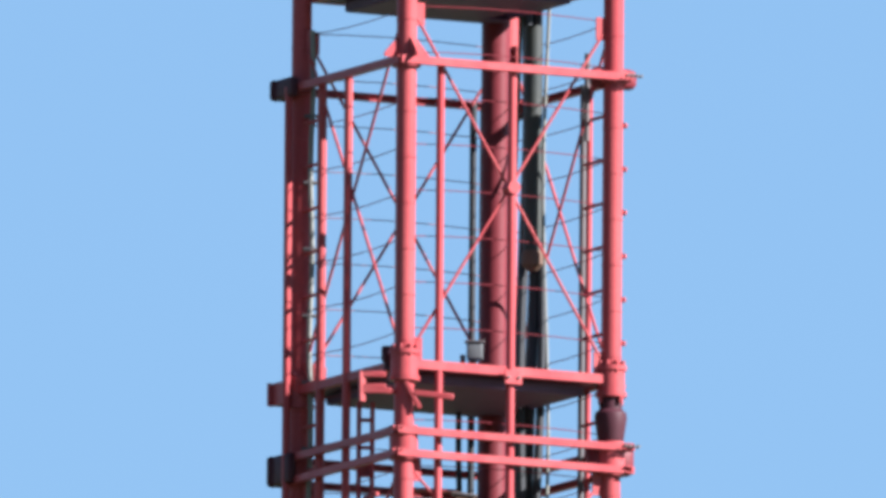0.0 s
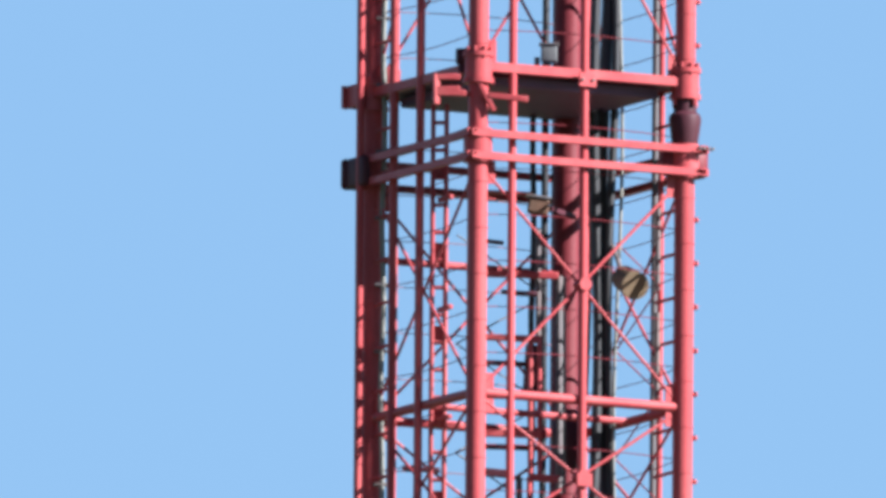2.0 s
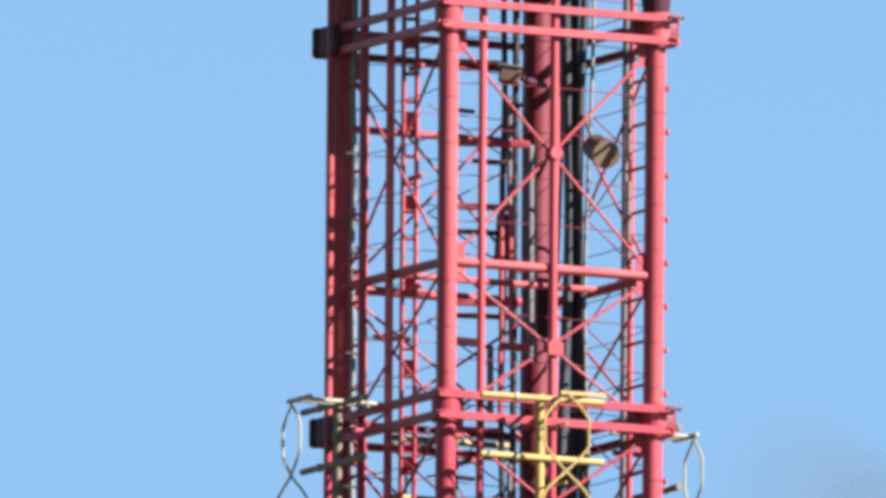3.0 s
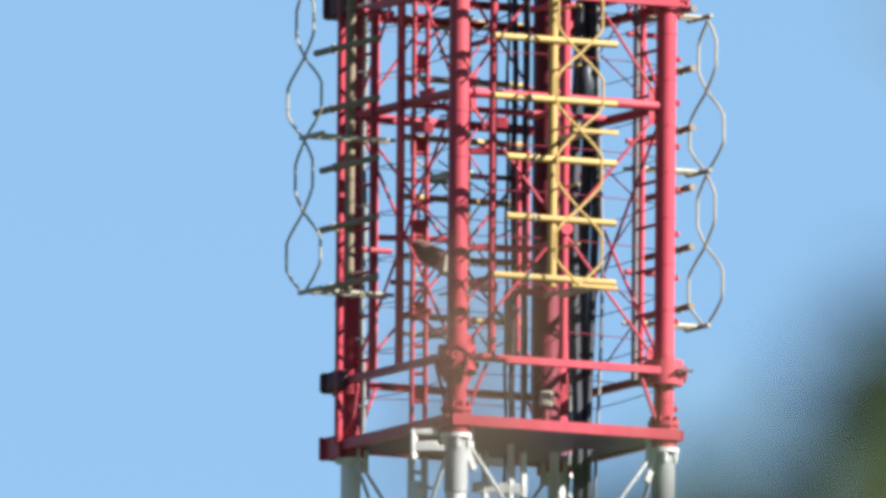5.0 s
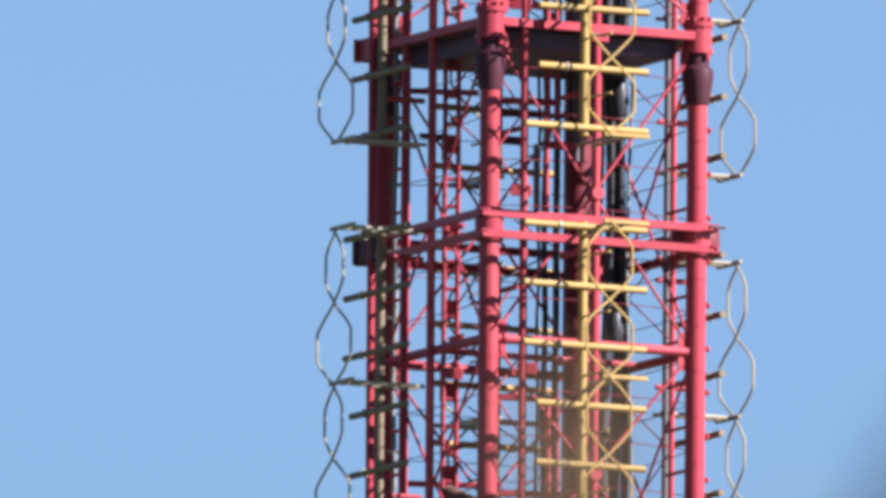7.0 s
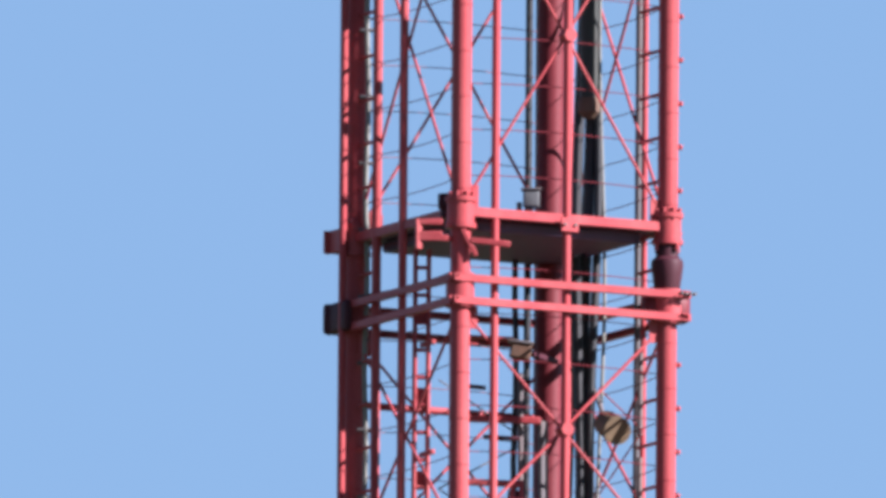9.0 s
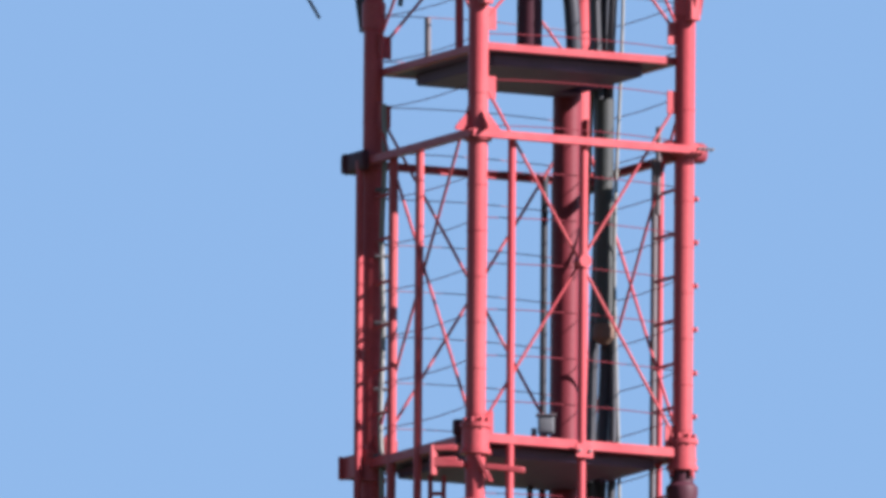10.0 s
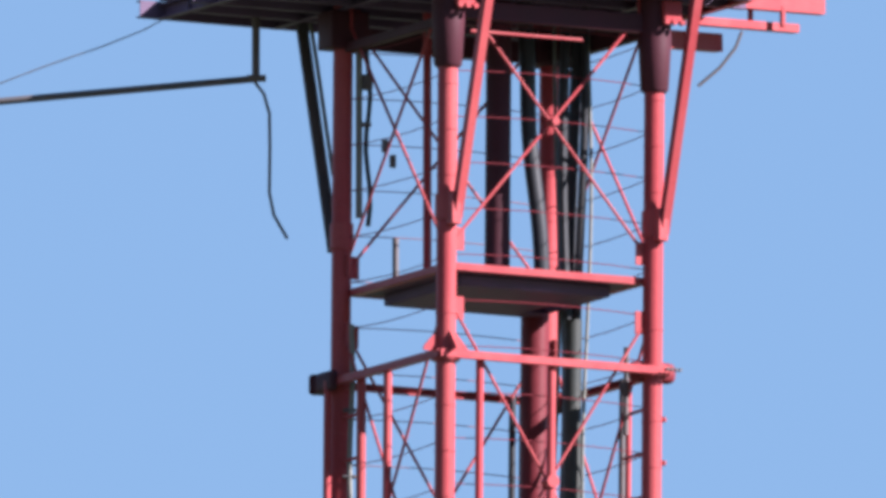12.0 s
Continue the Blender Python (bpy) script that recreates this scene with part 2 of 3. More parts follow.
# posts on every face: one at the middle, one near the corner where the face begins
for i in range(4):
    for f, r, z1, z0, out in ((0.5, 0.045, R1, R5, 0.06), ((0.16, 0.305, 0.16, 0.225)[i], (0.042, 0.034, 0.038, 0.05)[i], R1 + 0.02, R5, 0.03),
                             ((0, 0.245, 0.118, 0)[i], 0.022 + 0.010 * (i == 1), R1 + 0.02, R5, 0.03)):
        if (r == 0.045 and i in (1, 2)) or not f:
            continue
        for za, zb, mat in ((SPLIT, z1, RED), (z0, SPLIT, DEEP)):
            # far-face posts are black and one right-hand post dark grey, not red
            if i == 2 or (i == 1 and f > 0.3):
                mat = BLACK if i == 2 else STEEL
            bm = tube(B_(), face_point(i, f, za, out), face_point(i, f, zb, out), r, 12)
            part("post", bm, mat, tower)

# rungs between a leg and the post beside it
for i in (1, 3):
    z = R5 + 0.2
    while z < R1 - 0.1:
        bm = tube(B_(), face_point(i, 0.04, z, 0.01), face_point(i, 0.225 if i == 3 else 0.28, z, 0.02), 0.02, 8)
        part("rung", bm, RED if z > SPLIT else DEEP, tower)
        z += 0.46

# the outer pipe beside the shaded leg
for za, zb, mat in ((SPLIT, R1, RED), (P3, SPLIT, DEEP)):
    bm = tube(B_(), (L[0] - 0.20, L[1] - 0.10, za), (L[0] - 0.20, L[1] - 0.10, zb), 0.042, 12)
    part("conduit_pipe", bm, mat, tower)
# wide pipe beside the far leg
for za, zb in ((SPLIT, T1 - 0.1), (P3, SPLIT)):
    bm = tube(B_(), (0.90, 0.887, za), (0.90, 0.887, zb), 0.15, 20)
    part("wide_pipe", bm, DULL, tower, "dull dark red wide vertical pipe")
# the shade inside the tower is put into this pipe's maroon
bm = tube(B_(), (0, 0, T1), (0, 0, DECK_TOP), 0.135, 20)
part("centre_pipe", bm, MAROON, tower, "red centre pipe, darkened for the shade inside")

# zigzag lacing between the legs and the posts
for i, (fa, fb) in ((0, (0.04, 0.17)), (1, (0.18, 0.6)), (2, (0.17, 0.6)), (3, (0.5, 0.95))):
    z, k = R5 + 0.1, 0
    pitch = 0.36 + 0.5 * (fb - fa)
    while z + pitch < (Y1B if i in (0, 3) else R2B):
        if min(abs(z + pitch / 2 - v) for v in (P2, Y2A, B3)) > 0.25:
            f, g = (fa, fb) if k % 2 else (fb, fa)
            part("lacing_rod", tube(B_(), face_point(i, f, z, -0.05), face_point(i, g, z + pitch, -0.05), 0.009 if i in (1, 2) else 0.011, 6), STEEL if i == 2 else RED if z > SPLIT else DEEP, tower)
        z += pitch
        k += 1
for c in CORNERS:
    part("collar", tube(B_(), (*c, R5 - 0.14), (*c, R5 + 0.12), 0.2, 18), DEEP, tower)

# step pegs on the sunlit leg
z = P3 + 0.3
while z < R1:
    bm = tube(B_(), (R[0] + 0.09, R[1] + 0.02, z), (R[0] + 0.17, R[1] + 0.05, z), 0.014, 8)
    tube(bm, (R[0] + 0.15, R[1] + 0.04, z), (R[0] + 0.175, R[1] + 0.052, z), 0.03, 8)
    part("step_peg", bm, RED if z > SPLIT else DEEP, tower)
    z += 0.46


# ---------------- rings of beams ----------------
def ring(levels, mat, hh, label, horn=0.13, w=0.07, group="mounting rings"):
    """A square of beams clamped round the legs; blocks and clamps at the corners."""
    ob = thing("mounting_ring", levels[0], label, "mounting ring", group)
    o = 0.12
    for z in levels:
        for i in range(4):
            p, q = face_point(i, -horn / 2.4, z, o), face_point(i, 1 + horn / 2.4, z, o)
            part("ring_beam", channel(B_(), p, q, w, hh), mat, ob)
    for c in CORNERS:
        sx, sy = (1 if c[0] > 0 else -1), (1 if c[1] > 0 else -1)
        bm = B_()
        tube(bm, (*c, levels[-1] - hh * 0.8), (*c, levels[0] + hh * 0.8), 0.15, 16)
        clamp = part("leg_clamp", bm, mat, ob)
        if c is F:
            continue
        zm, zh = (levels[0] + levels[-1]) / 2, max(0.22, levels[0] - levels[-1] + hh * 1.15)
        if c is R:
            bm = block(B_(), (c[0] - 0.24, c[1] + 0.06, zm), (c[0] + 0.29, c[1] + 0.06, zm), 0.17, zh, 0.075)
        else:
            bm = block(B_(), (c[0] + sx * 0.19, c[1] + sy * 0.27, zm), (c[0] + sx * 0.19, c[1] - sy * 0.24, zm), 0.09, zh, 0.04)
            block(bm, (c[0] - sx * 0.16, c[1] + sy * 0.19, zm), (c[0] + sx * 0.27, c[1] + sy * 0.19, zm), 0.09, zh, 0.04)
        # MAROON puts shade into the blocks away from the sun; R stays lighter
        part("corner_block", bm, DULL if c is R else MAROON, ob, "rounded red corner block, coloured darker at the shaded corners")
        for k in range(4):
            bm = tube(B_(), (c[0] + sx * (0.05 + 0.05 * k), c[1] + sy * 0.2, levels[0]),
                      (c[0] + sx * (0.05 + 0.05 * k), c[1] + sy * 0.275, levels[0]), 0.016, 6)
            part("bolt", bm, STEEL, clamp)
    return ob


ring([R1], RED, 0.08, "faded red square ring of beams clamped round the legs")
ring([R2A, R2B], RED, 0.075, "faded red double ring of beams clamped round the legs", 0.2)
ring([Y1A, Y1B], DEEP, 0.08, "deep red double ring of beams carrying yellow antennas", 0.18)
ring([Y2A, Y2B], DEEP, 0.08, "deep red double ring of beams carrying yellow antennas", 0.18)
ring([R5], DEEP, 0.075, "deep red square ring of beams above the lowest platform", 0.2)


def girts(z, mat, label):
    ob = thing("girt_frame", z, label, "girt frame", "girt frames")
    for i in range(4):
        part("girt", tube(B_(), face_point(i, 0.04, z), face_point(i, 0.96, z), 0.052, 12), mat, ob)
    part("cross_member", tube(B_(), (-H, 0, z), (H, 0, z), 0.035, 8), mat, ob)
    return ob


girts(B2, RED, "faded red tubular frame joining the legs")
girts(B3, DEEP, "deep red tubular frame joining the legs")


# ---------------- platforms ----------------
def platform(z, mat, under, half, hole, beam_h, label, drop=0.0):
    """A deck of plates on an edge frame, with a hatch for cables; joists below."""
    ob = thing("service_platform", z, label, "platform", "service platforms")
    for i in range(4):
        s = half / H
        p = [v * s if k < 2 else v for k, v in enumerate(face_point(i, 0, z))]
        q = [v * s if k < 2 else v for k, v in enumerate(face_point(i, 1, z))]
        part("edge_beam", channel(B_(), p, q, 0.08, beam_h), mat, ob)
        if drop:
            inset = [(v * (half - 0.25) / half if k < 2 else v - beam_h / 2 - drop / 2) for k, v in enumerate(p)]
            inset2 = [(v * (half - 0.25) / half if k < 2 else v - beam_h / 2 - drop / 2) for k, v in enumerate(q)]
            part("fascia", beam(B_(), inset, inset2, 0.03, drop), under, ob, "dull dark fascia plate")
    x0, x1, y0, y1 = hole
    for xa, xb, ya, yb in ((-half, x0, -half, half), (x1, half, -half, half), (x0, x1, -half, y0), (x0, x1, y1, half)):
        if xb - xa > 0.02 and yb - ya > 0.02:
            bm = beam(B_(), ((xa + xb) / 2, ya + 0.004, z - 0.02), ((xa + xb) / 2, yb - 0.004, z - 0.02), xb - xa - 0.008, 0.02, 0.003)
            part("deck_plate", bm, under, ob, "dull dark red chequer plate")
    if drop:
        e, zb = half - 0.25, z - beam_h / 2 - drop
        for xa, xb, ya, yb in ((-e, x0, -e, e), (x0, e, -e, y0), (x0, e, y1, e)):
            bm = beam(B_(), ((xa + xb) / 2, ya + 0.004, zb), ((xa + xb) / 2, yb - 0.004, zb), xb - xa - 0.008, 0.012, 0)
            part("pan_plate", bm, under, ob, "dull dark purple underside plate")
    return ob


platform(T1, RED, PLATE, 1.12, (0.62, 1.1, -0.05, 0.52), 0.075, "faded red inner service platform with a dark plate deck", 0.11)
platform(P1, RED, PLATE, 1.24, (0.82, 1.1, -0.05, 0.52), 0.095, "faded red service platform with an open cable hatch", 0.10)
platform(P2, DEEP, PLATE, 1.28, (0.82, 1.1, -0.05, 0.52), 0.085, "deep red service platform behind yellow antennas", 0.17)
platform(P3, DEEP, PLATE, 1.34, (0.82, 1.1, -0.05, 0.52), 0.11, "deep red service platform over the white section")
for zlev, mat in ((P1, RED), (P2, DEEP), (P3, DEEP)):
    for c in CORNERS:
        sx, sy = (1 if c[0] > 0 else -1), (1 if c[1] > 0 else -1)
        ob = thing("corner_joint", zlev, "bolted red flange joint with ribs round the leg", "flange joint", "flange joints")
        part("flange", tube(B_(), (*c, zlev + 0.10), (*c, zlev + 0.15), 0.165, 16), mat, ob)
        part("flange", tube(B_(), (*c, zlev - 0.18), (*c, zlev - 0.13), 0.165, 16), mat if mat is RED or zlev > P3 else WHITE, ob)
        part("sleeve", tube(B_(), (*c, zlev - 0.13), (*c, zlev + 0.10), 0.145, 16), mat, ob)
        # thin grey sleeves put the platform's shade onto these two white legs
        if zlev == P3 and c in (F, R):
            part("lower_sleeve", tube(B_(), (*c, zlev - 0.75), (*c, zlev - 0.19), 0.122, 18), SHADED_WHITE, ob, "thin grey sleeve that puts shade on the white leg")
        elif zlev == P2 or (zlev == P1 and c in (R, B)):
            # maroon in place of the leg's red puts the platform's shade in
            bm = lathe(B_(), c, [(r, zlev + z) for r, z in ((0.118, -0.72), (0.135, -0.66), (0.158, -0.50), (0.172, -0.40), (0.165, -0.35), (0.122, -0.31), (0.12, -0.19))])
            part("lower_sleeve", bm, MAROON, ob, "swollen sleeve under the joint, darkened for its shade")
            for an in (0.3, 1.9, 3.4, 5.0):
                p = Vector((c[0] + 0.15 * math.cos(an), c[1] + 0.15 * math.sin(an), zlev - 0.18))
                part("bolt", tube(B_(), p, p - Vector((0, 0, 0.07)), 0.024, 6), mat, ob)
        if c in (L, B):
            bm = beam(B_(), (c[0] + sx * 0.2, c[1] + sy * 0.27, zlev - 0.02), (c[0] + sx * 0.2, c[1] - sy * 0.14, zlev - 0.02), 0.03, 0.24)
            beam(bm, (c[0] - sx * 0.14, c[1] + sy * 0.2, zlev - 0.02), (c[0] + sx * 0.27, c[1] + sy * 0.2, zlev - 0.02), 0.03, 0.24)
            part("corner_plate", bm, mat, ob)
        for k in range(8):
            an = k * math.pi / 4
            p = Vector((c[0] + 0.13 * math.cos(an), c[1] + 0.13 * math.sin(an), zlev + 0.08))
            part("rib", beam(B_(), p, p + Vector((0.001, 0, 0.12)), 0.02, 0.06, 0), mat, ob)

# ---------------- the top deck with its struts ----------------
deck = thing("top_platform", DECK_TOP, "wide dark-bottomed red platform on slanting struts", "platform")
HD = 2.65
FRONT, SIDE = 1.65, 2.1        # reach of the deck on the two sunlit sides
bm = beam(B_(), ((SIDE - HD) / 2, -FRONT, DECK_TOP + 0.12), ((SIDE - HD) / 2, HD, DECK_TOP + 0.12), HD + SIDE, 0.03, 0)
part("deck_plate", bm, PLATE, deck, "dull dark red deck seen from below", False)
# joists take the dark plate colour, which puts the underside's shade on them
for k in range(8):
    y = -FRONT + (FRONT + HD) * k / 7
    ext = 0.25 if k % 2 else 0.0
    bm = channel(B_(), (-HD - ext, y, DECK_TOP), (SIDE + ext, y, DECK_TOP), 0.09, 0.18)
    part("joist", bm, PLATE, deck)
# the sunlit side beam is red, the others are coloured as shaded
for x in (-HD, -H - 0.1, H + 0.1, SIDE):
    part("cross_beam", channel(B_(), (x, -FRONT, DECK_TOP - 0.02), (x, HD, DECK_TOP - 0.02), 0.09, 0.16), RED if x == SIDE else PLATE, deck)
for c, sgn in ((F, -1), (R, -1), (L, 1)):
    z0 = Z(-540)
    p = Vector((c[0] + 0.06, c[1] + sgn * (0.14 if sgn < 0 else 0.34), z0))
    q = Vector((c[0] + 0.06, c[1] + sgn * (0.95 if sgn < 0 else 1.17), DECK_TOP + 0.1))
    # left strut is dark grey to carry the deck's shade, the others red
    part("strut", channel(B_(), p, q, 0.10, 0.11), RED if sgn < 0 else STEEL, deck, "red slanting strut" if sgn < 0 else "slanting strut, coloured dark for the deck's shade")
    if sgn < 0:
        part("strut_shoe", beam(B_(), (c[0], c[1] + sgn * 0.02, z0 + 0.05), (c[0] + 0.02, c[1] + sgn * (0.2 if sgn < 0 else 0.4), z0 + 0.05), 0.12, 0.34), RED, deck)
    part("leg_sleeve", tube(B_(), (*c, Z(-575)), (*c, Z(-530)), 0.125, 18), RED, deck)


# ---------------- yellow loop antennas ----------------
def antenna(i, ztop, lab):
    """A panel of six cross bars on a post, with a pair of crossing loop rods held in front of it."""
    ob = thing("loop_antenna", ztop, lab, "antenna", "yellow loop antennas")
    step = 105 * 0.005911 / math.cos(TILT0)
    f0 = 0.5 - 0.35 / (2 * H)
    hw = 0.715 / (2 * H)
    d1, d2 = 0.47, (1.02, 0.94, 1.0, 1.03)[i]
    zb = ztop - 5 * step
    # posts off the front and side-face bars are yellow darkened for shade
    part("post", tube(B_(), face_point(i, f0, ztop + 0.05, d1), face_point(i, f0, zb - 0.08, d1), 0.05, 14), YELLOW if i == 0 else SHADED_YELLOW, ob)
    for k in range(6):
        z = ztop - k * step
        left = hw * (0.66 if i == 1 else 0.78 if k in (3, 4) else 1.0)
        part("cross_bar", tube(B_(), face_point(i, f0 - left, z, d1 + 0.05), face_point(i, f0 + hw, z, d1 + 0.05), 0.036, 10), YELLOW if i % 2 == 0 else SHADED_YELLOW, ob)
        bm = tube(B_(), face_point(i, f0 - left * 0.45, z, d1 + 0.05), face_point(i, f0 - left * 0.40, z, d1 + 0.05), 0.048, 10)
        part("sleeve", bm, PALE, ob)
    for k in (0, 2.6, 5.2):
        z = ztop - k * step
        for u in (0.05, 0.12):
            part("standoff_arm", tube(B_(), face_point(i, f0 + u, z, 0.1), face_point(i, f0 + u, z, d2), 0.022, 8), PALE, ob)
        part("end_bar", beam(B_(), face_point(i, f0 - 0.02, z, d2), face_point(i, f0 + 0.2, z, d2), 0.045, 0.045), YELLOW if i == 0 else PALE, ob)
    n = 61
    for s in (-1, 1):
        pts = []
        for j in range(n):
            t = j / (n - 1) * 4
            lobe = int(min(t, 3.999))
            amp = (0.24, 0.35, 0.24, 0.35)[lobe] if i else (0.25, 0.28, 0.25, 0.28)[lobe]
            x = s * (1 if lobe % 2 == 0 else -1) * amp * min(1.0, 1.18 * math.sin(math.pi * (t - lobe)) ** 1.05)
            pts.append(face_point(i, f0 + 0.015 + x / (2 * H), ztop - 5.2 * step * j / (n - 1), d2 + 0.02 * s))
        wire("loop_rod", pts, 0.0145, YELLOW if i == 0 else PALE, ob, res=6)
    for k in range(5 if i in (0, 2) else 0):
        z = ztop - (k + 0.5) * step
        part("bracket", tube(B_(), face_point(i, f0, z, d1), face_point(i, f0 + 0.015, z, d2), 0.014, 6), YELLOW, ob)
    for z in (ztop - 0.4 * step, ztop - 2.2 * step, ztop - 4.4 * step):
        part("mounting_arm", tube(B_(), face_point(i, f0, z, -0.02), face_point(i, f0, z, d1), 0.03, 8), DEEP, ob)
    return ob


for lev in (1024, 1726):
    zt = height(lev, -0.32, -H - 0.47)
    for i in range(4):
        antenna(i, zt + (0, -0.05, 0, 0.085)[i], "yellow painted tubular loop antenna panel bolted outside the tower")

# ---------------- cables ----------------
cables = thing("feeder_cable_bundle", P3 - 10, "thick black feeder cables hanging inside the tower", "cable bundle")


def inside(x, d, z):
    """A spot by metres across and away from the viewer, in the tower's axes."""
    return (x * CT + d * ST, -x * ST + d * CT, z)


for k, (x, d, r, mat) in enumerate(((0.71, 0.62, 0.058, BLACK), (0.80, 0.72, 0.066, BLACK), (0.875, 0.64, 0.045, BLACK),
                                    (0.945, 0.60, 0.018, ALU), (0.62, 0.8, 0.02, ALU))):
    pts = []
    n = 90
    for j in range(n):
        z = P3 - 10 + (DECK_TOP - P3 + 10) * j / (n - 1)
        pts.append(inside(x + 0.035 * math.sin(z * 1.1 + k * 1.3), d + 0.03 * math.sin(z * 0.9 + k), z))
    wire("cable", pts, r, mat, cables, res=8)
part("cable_sleeve", tube(B_(), inside(0.80, 0.40, Z(5)), inside(0.80, 0.40, Z(-405)), 0.095, 16), SLEEVE, cables, "grey-green sheathed upper part of the bundle")
part("sleeve_end", lathe(B_(), inside(0.80, 0.40, 0)[:2], [(0.055, Z(28)), (0.115, Z(18)), (0.115, Z(0)), (0.095, Z(-8))]), BROWN, cables, "brown taped end of the sleeve")
lean = [inside(0.236 + 0.236 * (1 - f) + 0.02 * math.sin(f * 9), 0.2, T1 + (DECK_TOP - T1) * f) for f in [j / 20 for j in range(21)]]
wire("leaning_cable", lean, 0.085, BLACK, cables, res=10)

for x, d, r, lo, hi in ((0.05, 0.9, 0.032, P3 - 9, P1), (0.17, 0.95, 0.03, P3 - 9, Y1A), (-0.02, 0.85, 0.018, P3 - 9, P2)):
    pts = [inside(x + 0.012 * math.sin(1.7 * j + x * 9), d, lo + (hi - lo) * j / 40) for j in range(41)]
    wire("cable", pts, r, BLACK, cables, res=8)

# ---------------- distant boom and hanging cables beside the top deck ----------------
boom = thing("outrigger_boom", Z(-790), "dark steel boom hung under the top platform", "boom")


def spot(px, level, d):
    """Tower-axes place seen at a sideways mark and level, d metres away from the axis plane."""
    z = EYE.z + (900 + d) * math.tan(TILT0 - (level - 246 - (px - 950) * ROLL) * FINE)
    return inside((px - 950 + (level - 246) * ROLL) * 0.005911, d, z)


part("boom_tube", tube(B_(), spot(536, -822, 1.0), spot(-300, -748, 1.0), 0.038, 10), STEEL, boom)
part("hanger", tube(B_(), spot(528, -822, 1.0), spot(528, -950, 1.0), 0.042, 10), STEEL, boom)
part("shoe", beam(B_(), spot(512, -822, 1.0), spot(546, -822, 1.0), 0.12, 0.06), STEEL, boom)
for x0, y0, x1, y1, h in ((1228, -893, 1348, -884, 0.19), (1300, -924, 1486, -909, 0.085), (1330, -966, 1532, -950, 0.19)):
    part("outrigger_beam", channel(B_(), spot(x0, y0, 0.4), spot(x1, y1, 1.1), 0.12, h), RED, deck, "lit red outrigger beam")
for x in (1405, 1462):
    part("spacer", beam(B_(), spot(x, -950, 0.8), spot(x, -912, 0.8), 0.05, 0.05), RED, deck)
# maroon on the shoes holds the shade below the deck
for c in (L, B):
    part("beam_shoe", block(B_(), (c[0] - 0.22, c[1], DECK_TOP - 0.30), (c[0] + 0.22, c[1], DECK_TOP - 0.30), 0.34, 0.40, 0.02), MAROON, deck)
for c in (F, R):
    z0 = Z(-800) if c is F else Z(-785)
    # maroon sleeve reaches as far down as the deck's shade on the leg
    part("top_sleeve", lathe(B_(), c, [(0.125, z0), (0.15, z0 + 0.03), (0.175, z0 + 0.5), (0.175, DECK_TOP)]), MAROON, deck, "dark sleeve that puts the deck's shade on the leg")
    part("clamp_bracket", block(B_(), (c[0] - 0.02, c[1] - 0.21, Z(-925)), (c[0] + 0.20, c[1] - 0.21, Z(-925)), 0.08, 0.24, 0.03), RED, deck, "lit red clamp bracket")
    for dx in (0.0, 0.09, 0.18):
        part("bolt", tube(B_(), (c[0] + dx, c[1] - 0.24, Z(-905)), (c[0] + dx, c[1] - 0.3, Z(-905)), 0.03, 6), RED, deck)
# girders are darkened too, with the under-deck shade in their colour
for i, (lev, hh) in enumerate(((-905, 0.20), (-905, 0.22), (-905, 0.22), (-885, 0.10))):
    part("girder", beam(B_(), face_point(i, 0.05, Z(lev)), face_point(i, 0.95, Z(lev)), 0.10, hh), MAROON, deck, "red girder darkened for the shade under the deck")
part("lit_rail", tube(B_(), face_point(0, 0.08, Z(-864), 0.14), face_point(0, 0.62, Z(-864), 0.14), 0.016, 8), RED, deck)

loose = thing("hanging_cable", Z(-700), "thin dark loose cable hanging from the boom", "cable", "loose cables")
wire("cable", [spot(x, y, 1.0) for x, y in ((524, -818), (542, -795), (552, -760), (553, -700), (552, -620), (560, -580), (584, -538))],
     0.017, STEEL, loose)
loose = thing("hanging_cable", Z(-900), "thin slack rope running from the boom to the platform", "cable", "loose cables")
wire("cable", [spot(x, y, 1.2) for x, y in ((40, -800), (150, -842), (260, -880), (330, -908), (385, -938), (420, -966))], 0.007, STEEL, loose)
# pale rod added to draw the strut's sunlit flange edge
loose = thing("strut_lit_edge", Z(-861), "light rod drawn as the sunlit edge of the strut", "cable", "loose cables")
wire("cable", [spot(x, y, d) for x, y, d in ((624, -925, 1.35), (636, -850, 1.15), (650, -755, 0.95), (665, -650, 0.7))], 0.022, ALU, loose)
loose = thing("hanging_cable", Z(-860), "thin dark loose cable hanging under the platform edge", "cable", "loose cables")
wire("cable", [spot(x, y, 0.5) for x, y in ((1390, -905), (1378, -875), (1350, -840), (1312, -808))], 0.017, STEEL, loose)

# ---------------- dish drum and clutter inside ----------------
drum = thing("dish_drum", Z(560), "small tan round link dish under the cables", "dish")
p, q = Vector(spot(1118, 578, 0.3)), Vector(spot(1138, 592, -0.05))
part("shell", tube(B_(), p, q, 0.135, 20, 0.15), TAN, drum)
part("hanger", tube(B_(), p, spot(1090, 500, 0.7), 0.025, 8), STEEL, drum)

